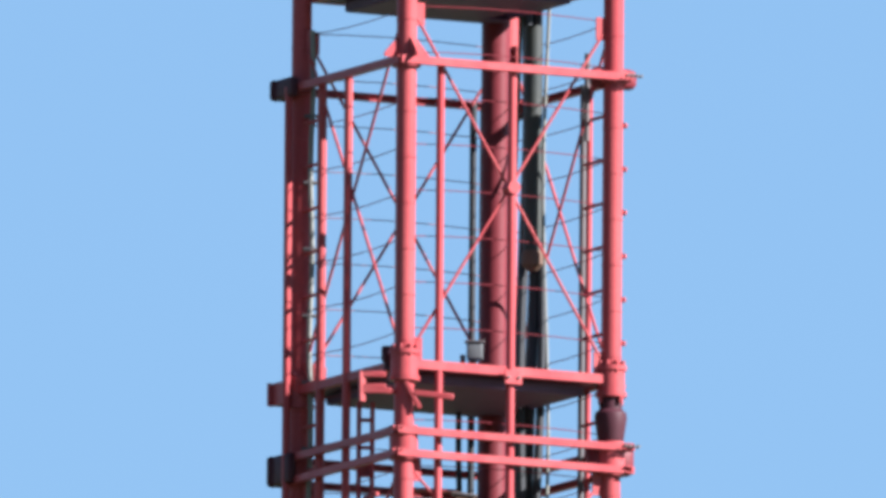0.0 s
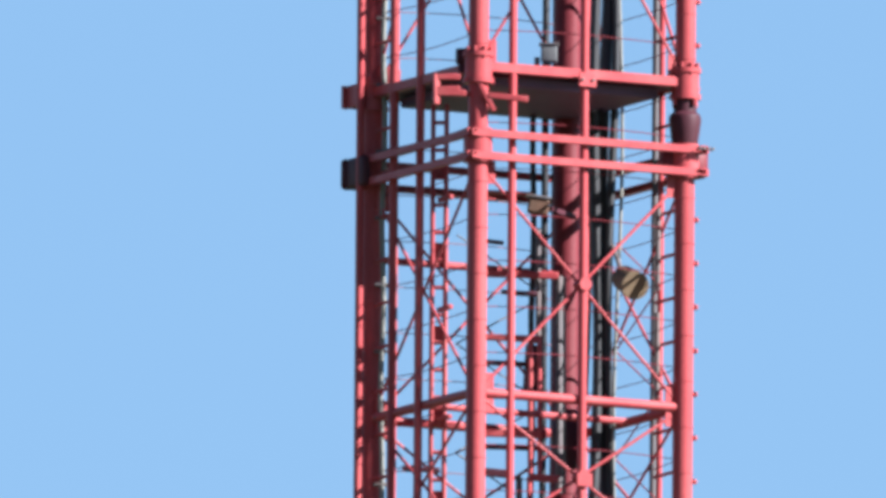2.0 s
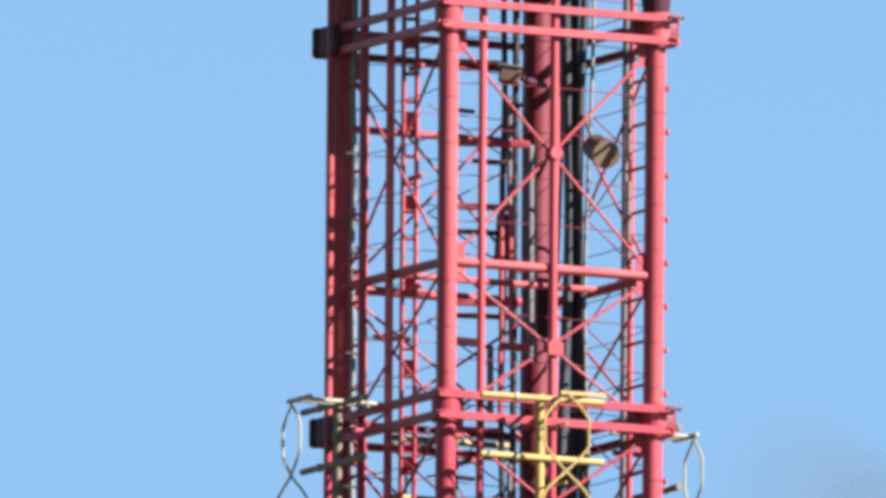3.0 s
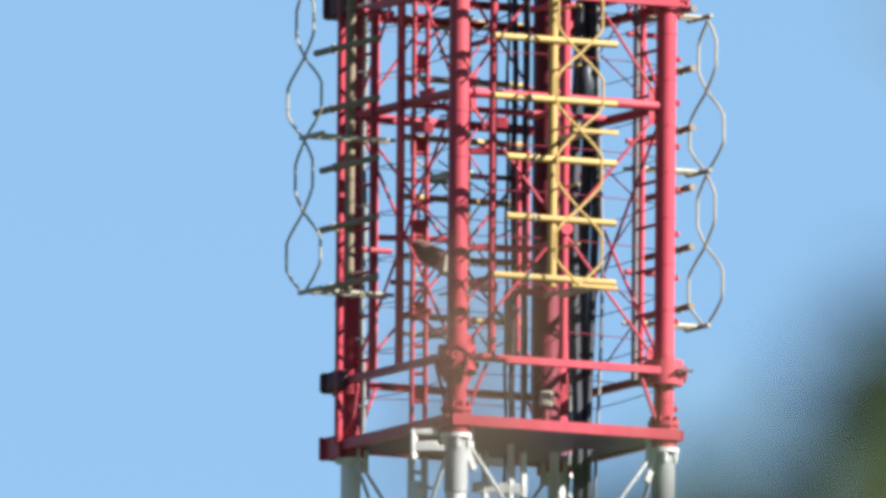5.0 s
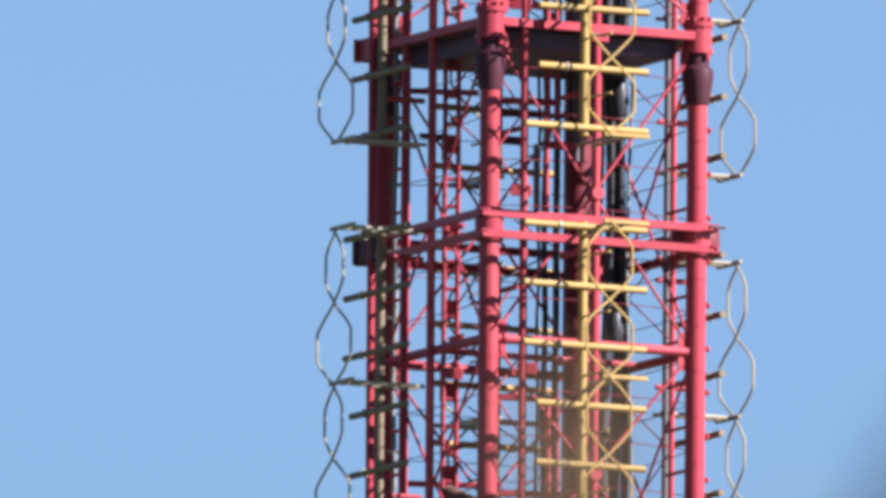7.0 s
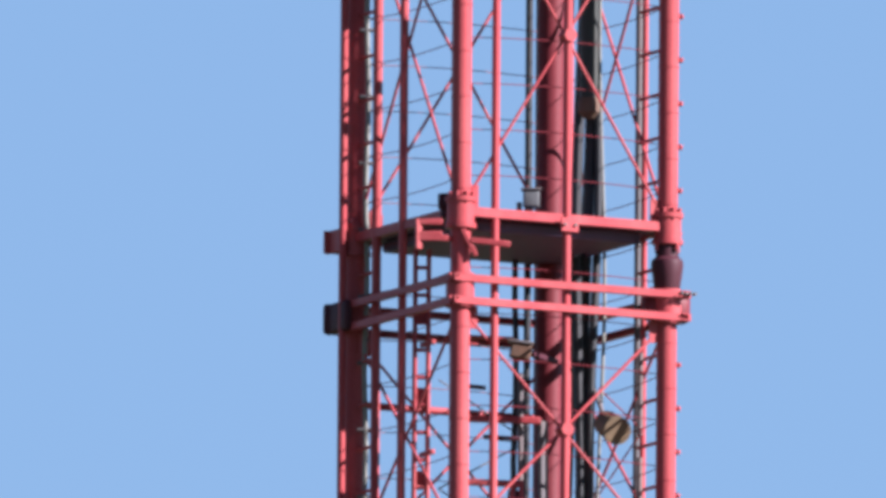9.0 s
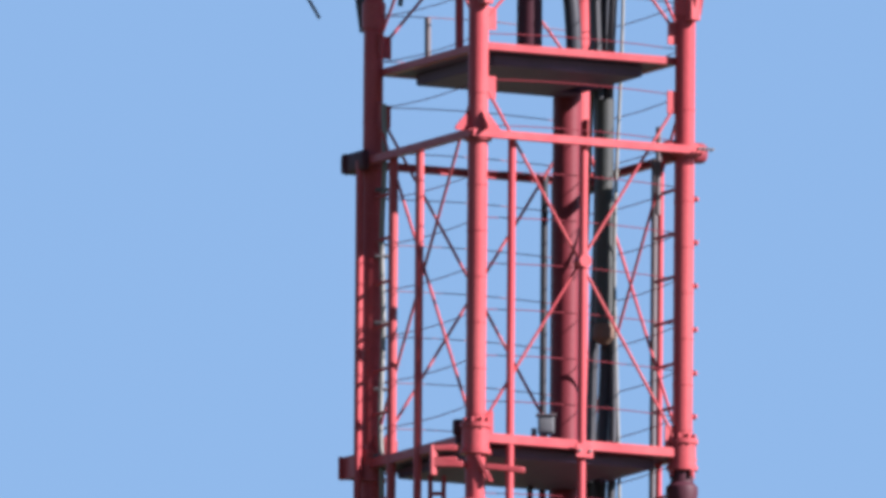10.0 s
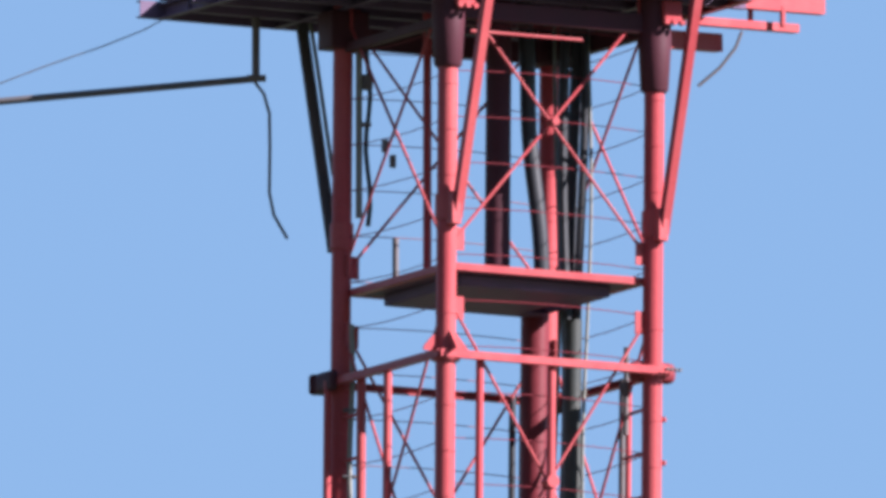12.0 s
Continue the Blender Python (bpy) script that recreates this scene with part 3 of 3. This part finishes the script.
for px, la, lb, r in ((1078, 1446, 1528, 0.105), (1070, 1858, 1930, 0.10)):
    joint = thing("cable_joint", Z(lb), "black swollen splice wrapped round the feeder cables", "cable joint", "cable joints")
    c = spot(px, (la + lb) / 2, 0.45)
    part("sleeve", lathe(B_(), c[:2], [(r * k, Z(lb + (la - lb) * v)) for k, v in ((0.45, 0), (0.85, 0.12), (1.0, 0.4), (0.95, 0.6), (0.7, 0.85), (0.4, 1.0))]), BLACK, joint)
    for v in (0.05, 0.95):
        part("band", tube(B_(), (c[0], c[1], Z(lb + (la - lb) * v) - 0.02), (c[0], c[1], Z(lb + (la - lb) * v) + 0.02), r * 0.68, 14), STEEL, joint)
drum = thing("dish_drum", Z(2214), "brown drum-shaped link dish with a cream rim", "dish")
p, q = Vector(spot(774, 2199, -0.4)), Vector(spot(826, 2226, -0.75))
part("shell", tube(B_(), p, q, 0.105, 20, 0.115), BROWN, drum, "brown fibreglass drum")
part("rim", tube(B_(), q, q + (q - p) * 0.12, 0.135, 20), PALE, drum, "cream rim")
part("bracket", beam(B_(), p, spot(764, 2212, 0.1), 0.06, 0.08), DEEP, drum)

# knee braces at the lowest ring and a gusset outside the shaded leg
for i in range(4):
    for f, g in ((0.04, 0.13), (0.96, 0.87)):
        part("knee_brace", beam(B_(), face_point(i, f, P3 + 0.1, 0.05), face_point(i, g, R5 - 0.05, 0.08), 0.03, 0.035), DEEP, tower)
for c in (L,):
    sx, sy = -1, 1
    for m in range(5):
        w = 0.05 + 0.055 * m
        part("gusset", beam(B_(), (c[0], c[1] + sy * 0.1, Z(2330 - 12 * m)), (c[0], c[1] + sy * (0.1 + w), Z(2330 - 12 * m)), 0.03, 0.072, 0), DEEP, tower)
for px, lv in ((784, 1984), (915, 1975), (905, 1660), (905, 1330)):
    part("junction_plate", beam(B_(), spot(px - 18, lv, -0.6), spot(px + 18, lv + 2, -0.6), 0.03, 0.12), DEEP, tower)

# white stiffening frame below the lowest platform
fr = thing("stiffening_frame", P3 - 1.0, "white painted stiffening frame below the lowest platform", "frame")
for lv, xa, xb, h in ((2575, 905, 950, 0.09), (2622, 895, 990, 0.11), (2680, 900, 985, 0.035), (2705, 900, 985, 0.035), (2760, 900, 985, 0.09)):
    part("bar", beam(B_(), spot(xa - 25, lv, -0.9), spot(xb - 25, lv + 4, -0.9), 0.06, h), WHITE, fr)
for px, la, lb in ((893, 2560, 2900), (938, 2545, 2900), (960, 2560, 2640)):
    part("upright", beam(B_(), spot(px, lb, -0.9), spot(px, la, -0.9), 0.06, 0.06), WHITE, fr)
part("upright", tube(B_(), spot(1015, 2900, 0.2), spot(1015, 2560, 0.2), 0.05, 12), WHITE, fr)

part("column", beam(B_(), spot(772, 2960, -1.0), spot(772, 2612, -1.0), 0.10, 0.12), WHITE, fr, "white lit upright column")
for k in range(7):
    part("rung", tube(B_(), spot(772, 2620 + 48 * k, -1.05), spot(800, 2624 + 48 * k, -1.05), 0.02, 8), WHITE, fr)
# thin white tie rods and the thick upper ends of the white braces
for lev in (2680, 2765, 2850):
    part("tie_rod", tube(B_(), face_point(0, 0.25, Z(lev)), face_point(0, 0.95, Z(lev)), 0.011, 6), WHITE, tower)
for f, g in ((0.035, 0.085), (0.965, 0.915)):
    part("brace_end", beam(B_(), face_point(0, f, P3 - 0.22, 0.01), face_point(0, g, P3 - 0.50, 0.01), 0.05, 0.075), WHITE, tower)
for c in (F, R):
    for k in range(6):
        an = k * math.pi / 3 + 0.2
        p = Vector((c[0] + 0.135 * math.cos(an), c[1] + 0.135 * math.sin(an), P3 - 0.18))
        part("bolt", tube(B_(), p, p - Vector((0, 0, 0.10)), 0.026, 6), WHITE, tower)

tb = thing("tie_bracket", P1 - 0.3, "small lit red tie bracket under the platform", "bracket")
part("bar", beam(B_(), spot(878, 254, -1.75), spot(948, 262, -1.75), 0.05, 0.06), RED, tb)
part("diagonal", beam(B_(), spot(862, 232, -1.75), spot(888, 282, -1.75), 0.04, 0.05), RED, tb)
part("post", beam(B_(), spot(866, 262, -1.73), spot(866, 222, -1.73), 0.04, 0.05), RED, tb)
jb = thing("junction_box", P1, "small grey junction box on a stand on the platform deck", "box")
part("stand", beam(B_(), inside(0.20, -0.55, P1 - 0.01), inside(0.20, -0.55, P1 + 0.20), 0.05, 0.05), STEEL, jb)
part("body", block(B_(), inside(0.12, -0.55, P1 + 0.29), inside(0.29, -0.55, P1 + 0.29), 0.14, 0.18, 0.02), GALV, jb)
part("lid", beam(B_(), inside(0.10, -0.55, P1 + 0.39), inside(0.31, -0.55, P1 + 0.39), 0.17, 0.02, 0.006), STEEL, jb)
part("side_pipe", tube(B_(), inside(0.08, -0.5, P1 + 0.02), inside(0.08, -0.5, P1 + 0.26), 0.03, 8), STEEL, jb)
jb = thing("junction_box", P3, "small pale junction box above the lowest platform", "box")
part("stand", beam(B_(), spot(1001, 2541, -0.3), spot(1001, 2472, -0.3), 0.05, 0.05), DULL, jb)
part("body", block(B_(), spot(989, 2466, -0.3), spot(1013, 2467, -0.3), 0.12, 0.17, 0.03), PALE, jb)
for zlev in (P1, P2):
    tab = thing("clamp_tab", zlev, "small square red clamp plate bolted to the post", "clamp", "post clamps")
    q = face_point(0, 0.5, zlev - 0.07, 0.13)
    part("plate", beam(B_(), (q[0] - 0.10, q[1], q[2]), (q[0] + 0.10, q[1], q[2]), 0.025, 0.15), RED if zlev is P1 else DEEP, tab)
    for dx in (-0.06, 0.06):
        part("bolt", tube(B_(), (q[0] + dx, q[1], q[2]), (q[0] + dx, q[1] - 0.035, q[2]), 0.018, 6), STEEL, tab)
tab = thing("clamp_tab", Z(937), "small square red clamp plate bolted to the post", "clamp", "post clamps")
q = face_point(0, 0.5, Z(962), 0.13)
part("plate", beam(B_(), (q[0] - 0.09, q[1], q[2]), (q[0] + 0.09, q[1], q[2]), 0.025, 0.14), RED, tab)
knob = thing("cable_gland", P1, "small dark gland box beside the leg", "gland box")
part("body", block(B_(), spot(820, 186, -1.5), spot(842, 186, -1.5), 0.12, 0.17, 0.03), MAROON, knob)
part("neck", tube(B_(), spot(831, 215, -1.5), spot(831, 195, -1.5), 0.04, 10), MAROON, knob)
lit = thing("notice_plate", P1, "small blank red plate standing on the platform edge", "plate")
part("plate", beam(B_(), spot(699, 224, 0.25), spot(722, 225, 0.25), 0.02, 0.18), RED, lit)
box = thing("cable_box", Z(470), "small tan and grey cable box on a bracket inside the tower", "box")
part("body", beam(B_(), spot(948, 448, 0.3), spot(985, 455, 0.3), 0.16, 0.17, 0.02), BROWN, box)
part("bracket", beam(B_(), spot(985, 455, 0.4), spot(1030, 470, 0.9), 0.05, 0.06), MAROON, box)
part("lid", beam(B_(), spot(944, 432, 0.3), spot(989, 439, 0.3), 0.19, 0.03), STEEL, box)

# cream sheathed cable clipped to the shaded leg
side = thing("clipped_cable", P3, "cream sheathed cable clipped along the shaded leg", "cable")
lx, ld = L[0] * CT - L[1] * ST, L[0] * ST + L[1] * CT
wire("cable", [inside(lx + 0.115 + 0.012 * math.sin(j), ld - 0.2, P3 + (R1 + 0.6 - P3) * j / 60) for j in range(61)], 0.028, ALU, side, res=8)
for j in range(24):
    z = P3 + 0.4 + (R1 - P3) * j / 24
    part("clip", beam(B_(), inside(lx + 0.03, ld - 0.18, z), inside(lx + 0.17, ld - 0.18, z), 0.09, 0.03), STEEL, side)

# inner ladder column with its rungs
ladder = thing("inner_ladder", P3 - 6, "red and white caged ladder column inside the tower", "ladder")
for za, zb, mat in ((SPLIT, P1 - 0.2, RED), (P3, SPLIT, DEEP), (P3 - 8, P3 - 0.2, WHITE)):
    for dx in (-0.07, 0.07):
        part("rail", beam(B_(), inside(-0.93 + dx, -0.2, za), inside(-0.93 + dx, -0.2, zb), 0.06 if mat is WHITE else 0.035, 0.06), mat, ladder)
    z = za + 0.1
    k = 0
    while z < zb:
        part("rung", tube(B_(), inside(-1.0, -0.2, z), inside(-0.86, -0.2, z), 0.022, 8), mat, ladder)
        if k % 4 == 0:
            part("bracket", beam(B_(), inside(-0.93, -0.2, z + 0.05), inside(-0.80, -0.5, z + 0.05), 0.05, 0.05), mat, ladder)
        if k % 3 == 1:
            part("backing_plate", beam(B_(), inside(-0.98, -0.16, z + 0.08), inside(-0.88, -0.16, z + 0.08), 0.012, 0.2), mat, ladder)
        z += 0.29
        k += 1

# bracket with three tongues below two of the platforms
for zlev, mat in ((P1, RED), (P3, WHITE)):
    br = thing("tongue_bracket", zlev - 0.3, "flat steel bracket with three tongues under the platform", "bracket", "tongue brackets")
    y0 = -1.75
    part("arm", beam(B_(), inside(-0.72, y0, zlev - 0.3), inside(-0.58, -1.63, zlev - 0.3), 0.04, 0.05), mat, br)
    part("back_bar", beam(B_(), inside(-0.97, y0, zlev - 0.42), inside(-0.97, y0, zlev - 0.10), 0.07, 0.05), mat, br)
    for k in range(3):
        z = zlev - 0.13 - 0.13 * k
        if k == 2:
            z = zlev - 0.30
        part("tongue", beam(B_(), inside(-0.97, y0, z), inside(-0.72 + 0.06 * (k == 2), y0, z), 0.05, 0.06), mat, br)

# inner landings with their small frames behind the front face
BARS = ((512, 868, 905, 0.04, 0.5, "M"), (570, 868, 1002, 0.07, 0.6, "R"), (602, 900, 965, 0.04, 0.3, "M"),
        (682, 866, 966, 0.065, 0.0, "R"), (727, 866, 952, 0.05, 0.4, "M"), (852, 866, 972, 0.07, 0.0, "R"),
        (876, 866, 985, 0.05, 0.5, "M"), (921, 866, 915, 0.085, 0.3, "M"), (930, 950, 1003, 0.075, 0.0, "R"),
        (835, 700, 830, 0.06, 0.5, "R"), (914, 725, 792, 0.05, 0.6, "M"), (425, 868, 955, 0.035, 0.6, "R"))
UPRIGHTS = ((966, 490, 690, 0.03, 0.7, "S"), (1003, 575, 960, 0.04, 0.7, "S"), (1012, 575, 960, 0.02, 0.75, "A"),
            (952, 680, 925, 0.03, 0.3, "R"), (968, 680, 925, 0.025, 0.3, "R"), (932, 930, 1060, 0.035, 0.4, "S"),
            (950, 930, 1060, 0.028, 0.35, "R"))
for shift, lo, hi, mat in ((0, 0, 2000, RED), (650, 0, 1720, DEEP), (1345, 1980, 2420, DEEP)):
    look_of = {"R": mat, "M": MAROON, "S": STEEL, "A": ALU}
    bars = [b for b in BARS if lo < b[0] + shift < hi]
    land = thing("inner_landing", Z(bars[-1][0] + shift), "small red rest landing and frames inside the tower", "landing", "inner landings")
    for lev, xa, xb, h, d, key in bars:
        lev += shift
        part("landing_bar", beam(B_(), spot(xa, lev, d), spot(xb, lev + 4, d), 0.07, h), look_of[key], land)
    for px, la, lb, r, d, key in UPRIGHTS:
        if la + shift > lo and lb + shift < hi:
            part("stanchion", tube(B_(), spot(px, lb + shift, d), spot(px, la + shift, d), r, 8), look_of[key], land)
    part("hatch_box", block(B_(), spot(941, 738 + shift, 0.5), spot(971, 740 + shift, 0.5), 0.14, 0.50, 0.02), MAROON, land, "dark maroon hatch box")
    part("tank", lathe(B_(), spot(1024, 0, 0.9)[:2], [(r, Z(v + shift)) for r, v in ((0.10, 895), (0.155, 875), (0.16, 810), (0.10, 790))]), MAROON, land, "dark maroon cylinder")

# far-face girt part way down
part("far_girt", tube(B_(), face_point(2, 0.03, Z(535)), face_point(2, 0.97, Z(535)), 0.04, 10), RED, tower)
# dark stub pipes beside the sunlit leg
for la, lb in ((-345, -190), (455, 600), (640, 790)):
    part("stub_pipe", tube(B_(), inside(1.36, -0.1, Z(lb)), inside(1.36, -0.1, Z(la)), 0.03, 10), STEEL, tower)
# triangular gusset ears round the legs at the single rings
for zr, mat, up, wide in ((R1, RED, 0.21, 0.17), (R5, DEEP, -0.26, 0.17)):
    for c in (F,):
        for du in ((1, 0), (-1, 0), (0, 1), (0, -1)):
            p = Vector((c[0] + du[0] * 0.09, c[1] + du[1] * 0.09, zr + 0.035 * (1 if up > 0 else -1)))
            out = Vector((du[0] * wide, du[1] * wide, 0))
            bm = plate(B_(), (p, p + out, p + out + Vector((0, 0, up * 0.18)), p + out * 0.12 + Vector((0, 0, up))), 0.022)
            part("ear_plate", bm, mat, tower)

# lit pole, light conduit and cables beside the shaded leg under the top deck
part("pole", tube(B_(), spot(832, -440, 0.6), spot(832, -960, 0.6), 0.045, 12), RED, tower)
part("conduit_pipe", tube(B_(), spot(711, -575, 0.45), spot(711, -890, 0.45), 0.036, 10), ALU, tower, "light grey conduit")
side = thing("side_cable", Z(-575), "thin black cable clipped beside a tower leg", "cable")
wire("cable_run", [spot(727 + 4 * math.sin(j * 1.1), -560 - 33 * j, 0.5) for j in range(12)], 0.026, BLACK, side, res=8)
part("cable_clamp", beam(B_(), spot(716, -815, 0.48), spot(734, -815, 0.5), 0.12, 0.16), STEEL, side)
part("cable_clamp", beam(B_(), spot(708, -740, 0.46), spot(732, -740, 0.5), 0.06, 0.05), STEEL, side)
part("pole", tube(B_(), spot(776, -440, 0.9), spot(776, -540, 0.9), 0.034, 10), STEEL, tower)
for px, lev in ((757, -702), (771, -675), (835, -905)):
    part("junction_box", beam(B_(), spot(px - 6, lev, 0.3), spot(px + 6, lev, 0.3), 0.09, 0.13), STEEL, tower, "small dark junction box")

# ---------------- tree in front of the viewer ----------------
tree = new("tree")
tree.location = (0.5, EYE.y + 26, 0)
tagged(tree, "dark green leafy tree close to the viewer", "tree")


def tree_part(name, bm, mat, label=""):
    me = bpy.data.meshes.new(name)
    bm.to_mesh(me)
    bm.free()
    me.materials.append(mat)
    ob = new(name, me)
    ob.parent = tree
    return tagged(ob, label)


tree_part("trunk", tube(B_(), (0, 0, 0), (0.05, 0, 2.6), 0.13, 12, 0.07), BARK)
rng = random.Random(4)
tips = []
for k in range(9):
    an, el = k * 2.4, rng.uniform(0.4, 1.2)
    p = Vector((0.02, 0, 1.6 + 0.1 * k))
    q = p + Vector((math.cos(an) * math.cos(el), math.sin(an) * math.cos(el), math.sin(el))) * rng.uniform(1.0, 1.5)
    q.z = min(q.z, 4.3)
    tips.append((p, q))
    tree_part("limb", tube(B_(), p, q, 0.045, 8, 0.012), BARK)
bm = B_()
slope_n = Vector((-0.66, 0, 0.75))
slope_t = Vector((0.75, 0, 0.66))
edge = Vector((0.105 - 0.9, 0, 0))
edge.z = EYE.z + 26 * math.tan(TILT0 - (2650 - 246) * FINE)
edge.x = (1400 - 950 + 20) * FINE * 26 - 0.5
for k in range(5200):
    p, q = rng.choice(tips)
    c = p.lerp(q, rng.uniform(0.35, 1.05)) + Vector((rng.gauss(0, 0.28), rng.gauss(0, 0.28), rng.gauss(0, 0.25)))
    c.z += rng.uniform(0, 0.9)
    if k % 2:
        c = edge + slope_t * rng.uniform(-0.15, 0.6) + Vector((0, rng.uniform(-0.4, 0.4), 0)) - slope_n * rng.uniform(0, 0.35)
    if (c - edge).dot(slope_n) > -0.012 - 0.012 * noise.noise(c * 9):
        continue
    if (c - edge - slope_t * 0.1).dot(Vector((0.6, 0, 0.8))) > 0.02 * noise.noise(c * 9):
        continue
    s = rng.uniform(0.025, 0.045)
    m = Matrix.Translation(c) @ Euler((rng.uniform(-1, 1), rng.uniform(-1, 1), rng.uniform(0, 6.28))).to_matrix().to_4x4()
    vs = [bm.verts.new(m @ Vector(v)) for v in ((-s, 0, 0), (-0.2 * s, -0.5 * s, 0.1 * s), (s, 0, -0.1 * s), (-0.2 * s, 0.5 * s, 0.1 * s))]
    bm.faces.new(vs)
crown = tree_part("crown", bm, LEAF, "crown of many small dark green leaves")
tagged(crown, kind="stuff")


def twig(px, level, length, lean, n, size, mat, spread, label):
    """A thin shoot that stands clear of the crown, with small leaves on alternating sides."""
    mid = Vector(((px - 950 + 20) * FINE * 26 - 0.5, 0, EYE.z + 26 * math.tan(TILT0 - (level - 246) * FINE)))
    way = Vector((lean, 0.1, 1)).normalized()
    foot, tip = mid - way * length / 2, mid + way * length / 2
    root = edge + slope_t * 0.25 - slope_n * 0.15
    ob = wire("twig", [root, root.lerp(foot, 0.5) + Vector((0.02, 0.01, -0.02)), foot, mid, tip], 0.0014, BARK, tree, label, res=4)
    for k in range(n):
        c = foot.lerp(tip, (k + 0.5) / n) + Vector((rng.uniform(-spread, spread), rng.uniform(-0.02, 0.02), 0))
        m = Matrix.Translation(c) @ Euler((rng.uniform(0.9, 2.0), rng.uniform(-0.7, 0.7), rng.uniform(-0.6, 0.6))).to_matrix().to_4x4()
        b2 = B_()
        vs = [b2.verts.new(m @ Vector(v)) for v in ((-size, 0, 0), (-0.2 * size, -0.5 * size, 0.1 * size), (size, 0, -0.1 * size), (-0.2 * size, 0.5 * size, 0.1 * size))]
        b2.faces.new(vs)
        tree_part("leaf", b2, mat, "dry brown leaf" if mat is DRY else "")


twig(1075, 2297, 0.075, 0.15, 22, 0.009, DRY, 0.010, "thin twig with a few dry brown leaves")
twig(1665, 1258, 0.056, -2.0, 13, 0.009, DRY, 0.012, "thin twig with brown leaves")
twig(1925, 1705, 0.055, -1.0, 9, 0.009, LEAF, 0.012, "thin twig with small green leaves")
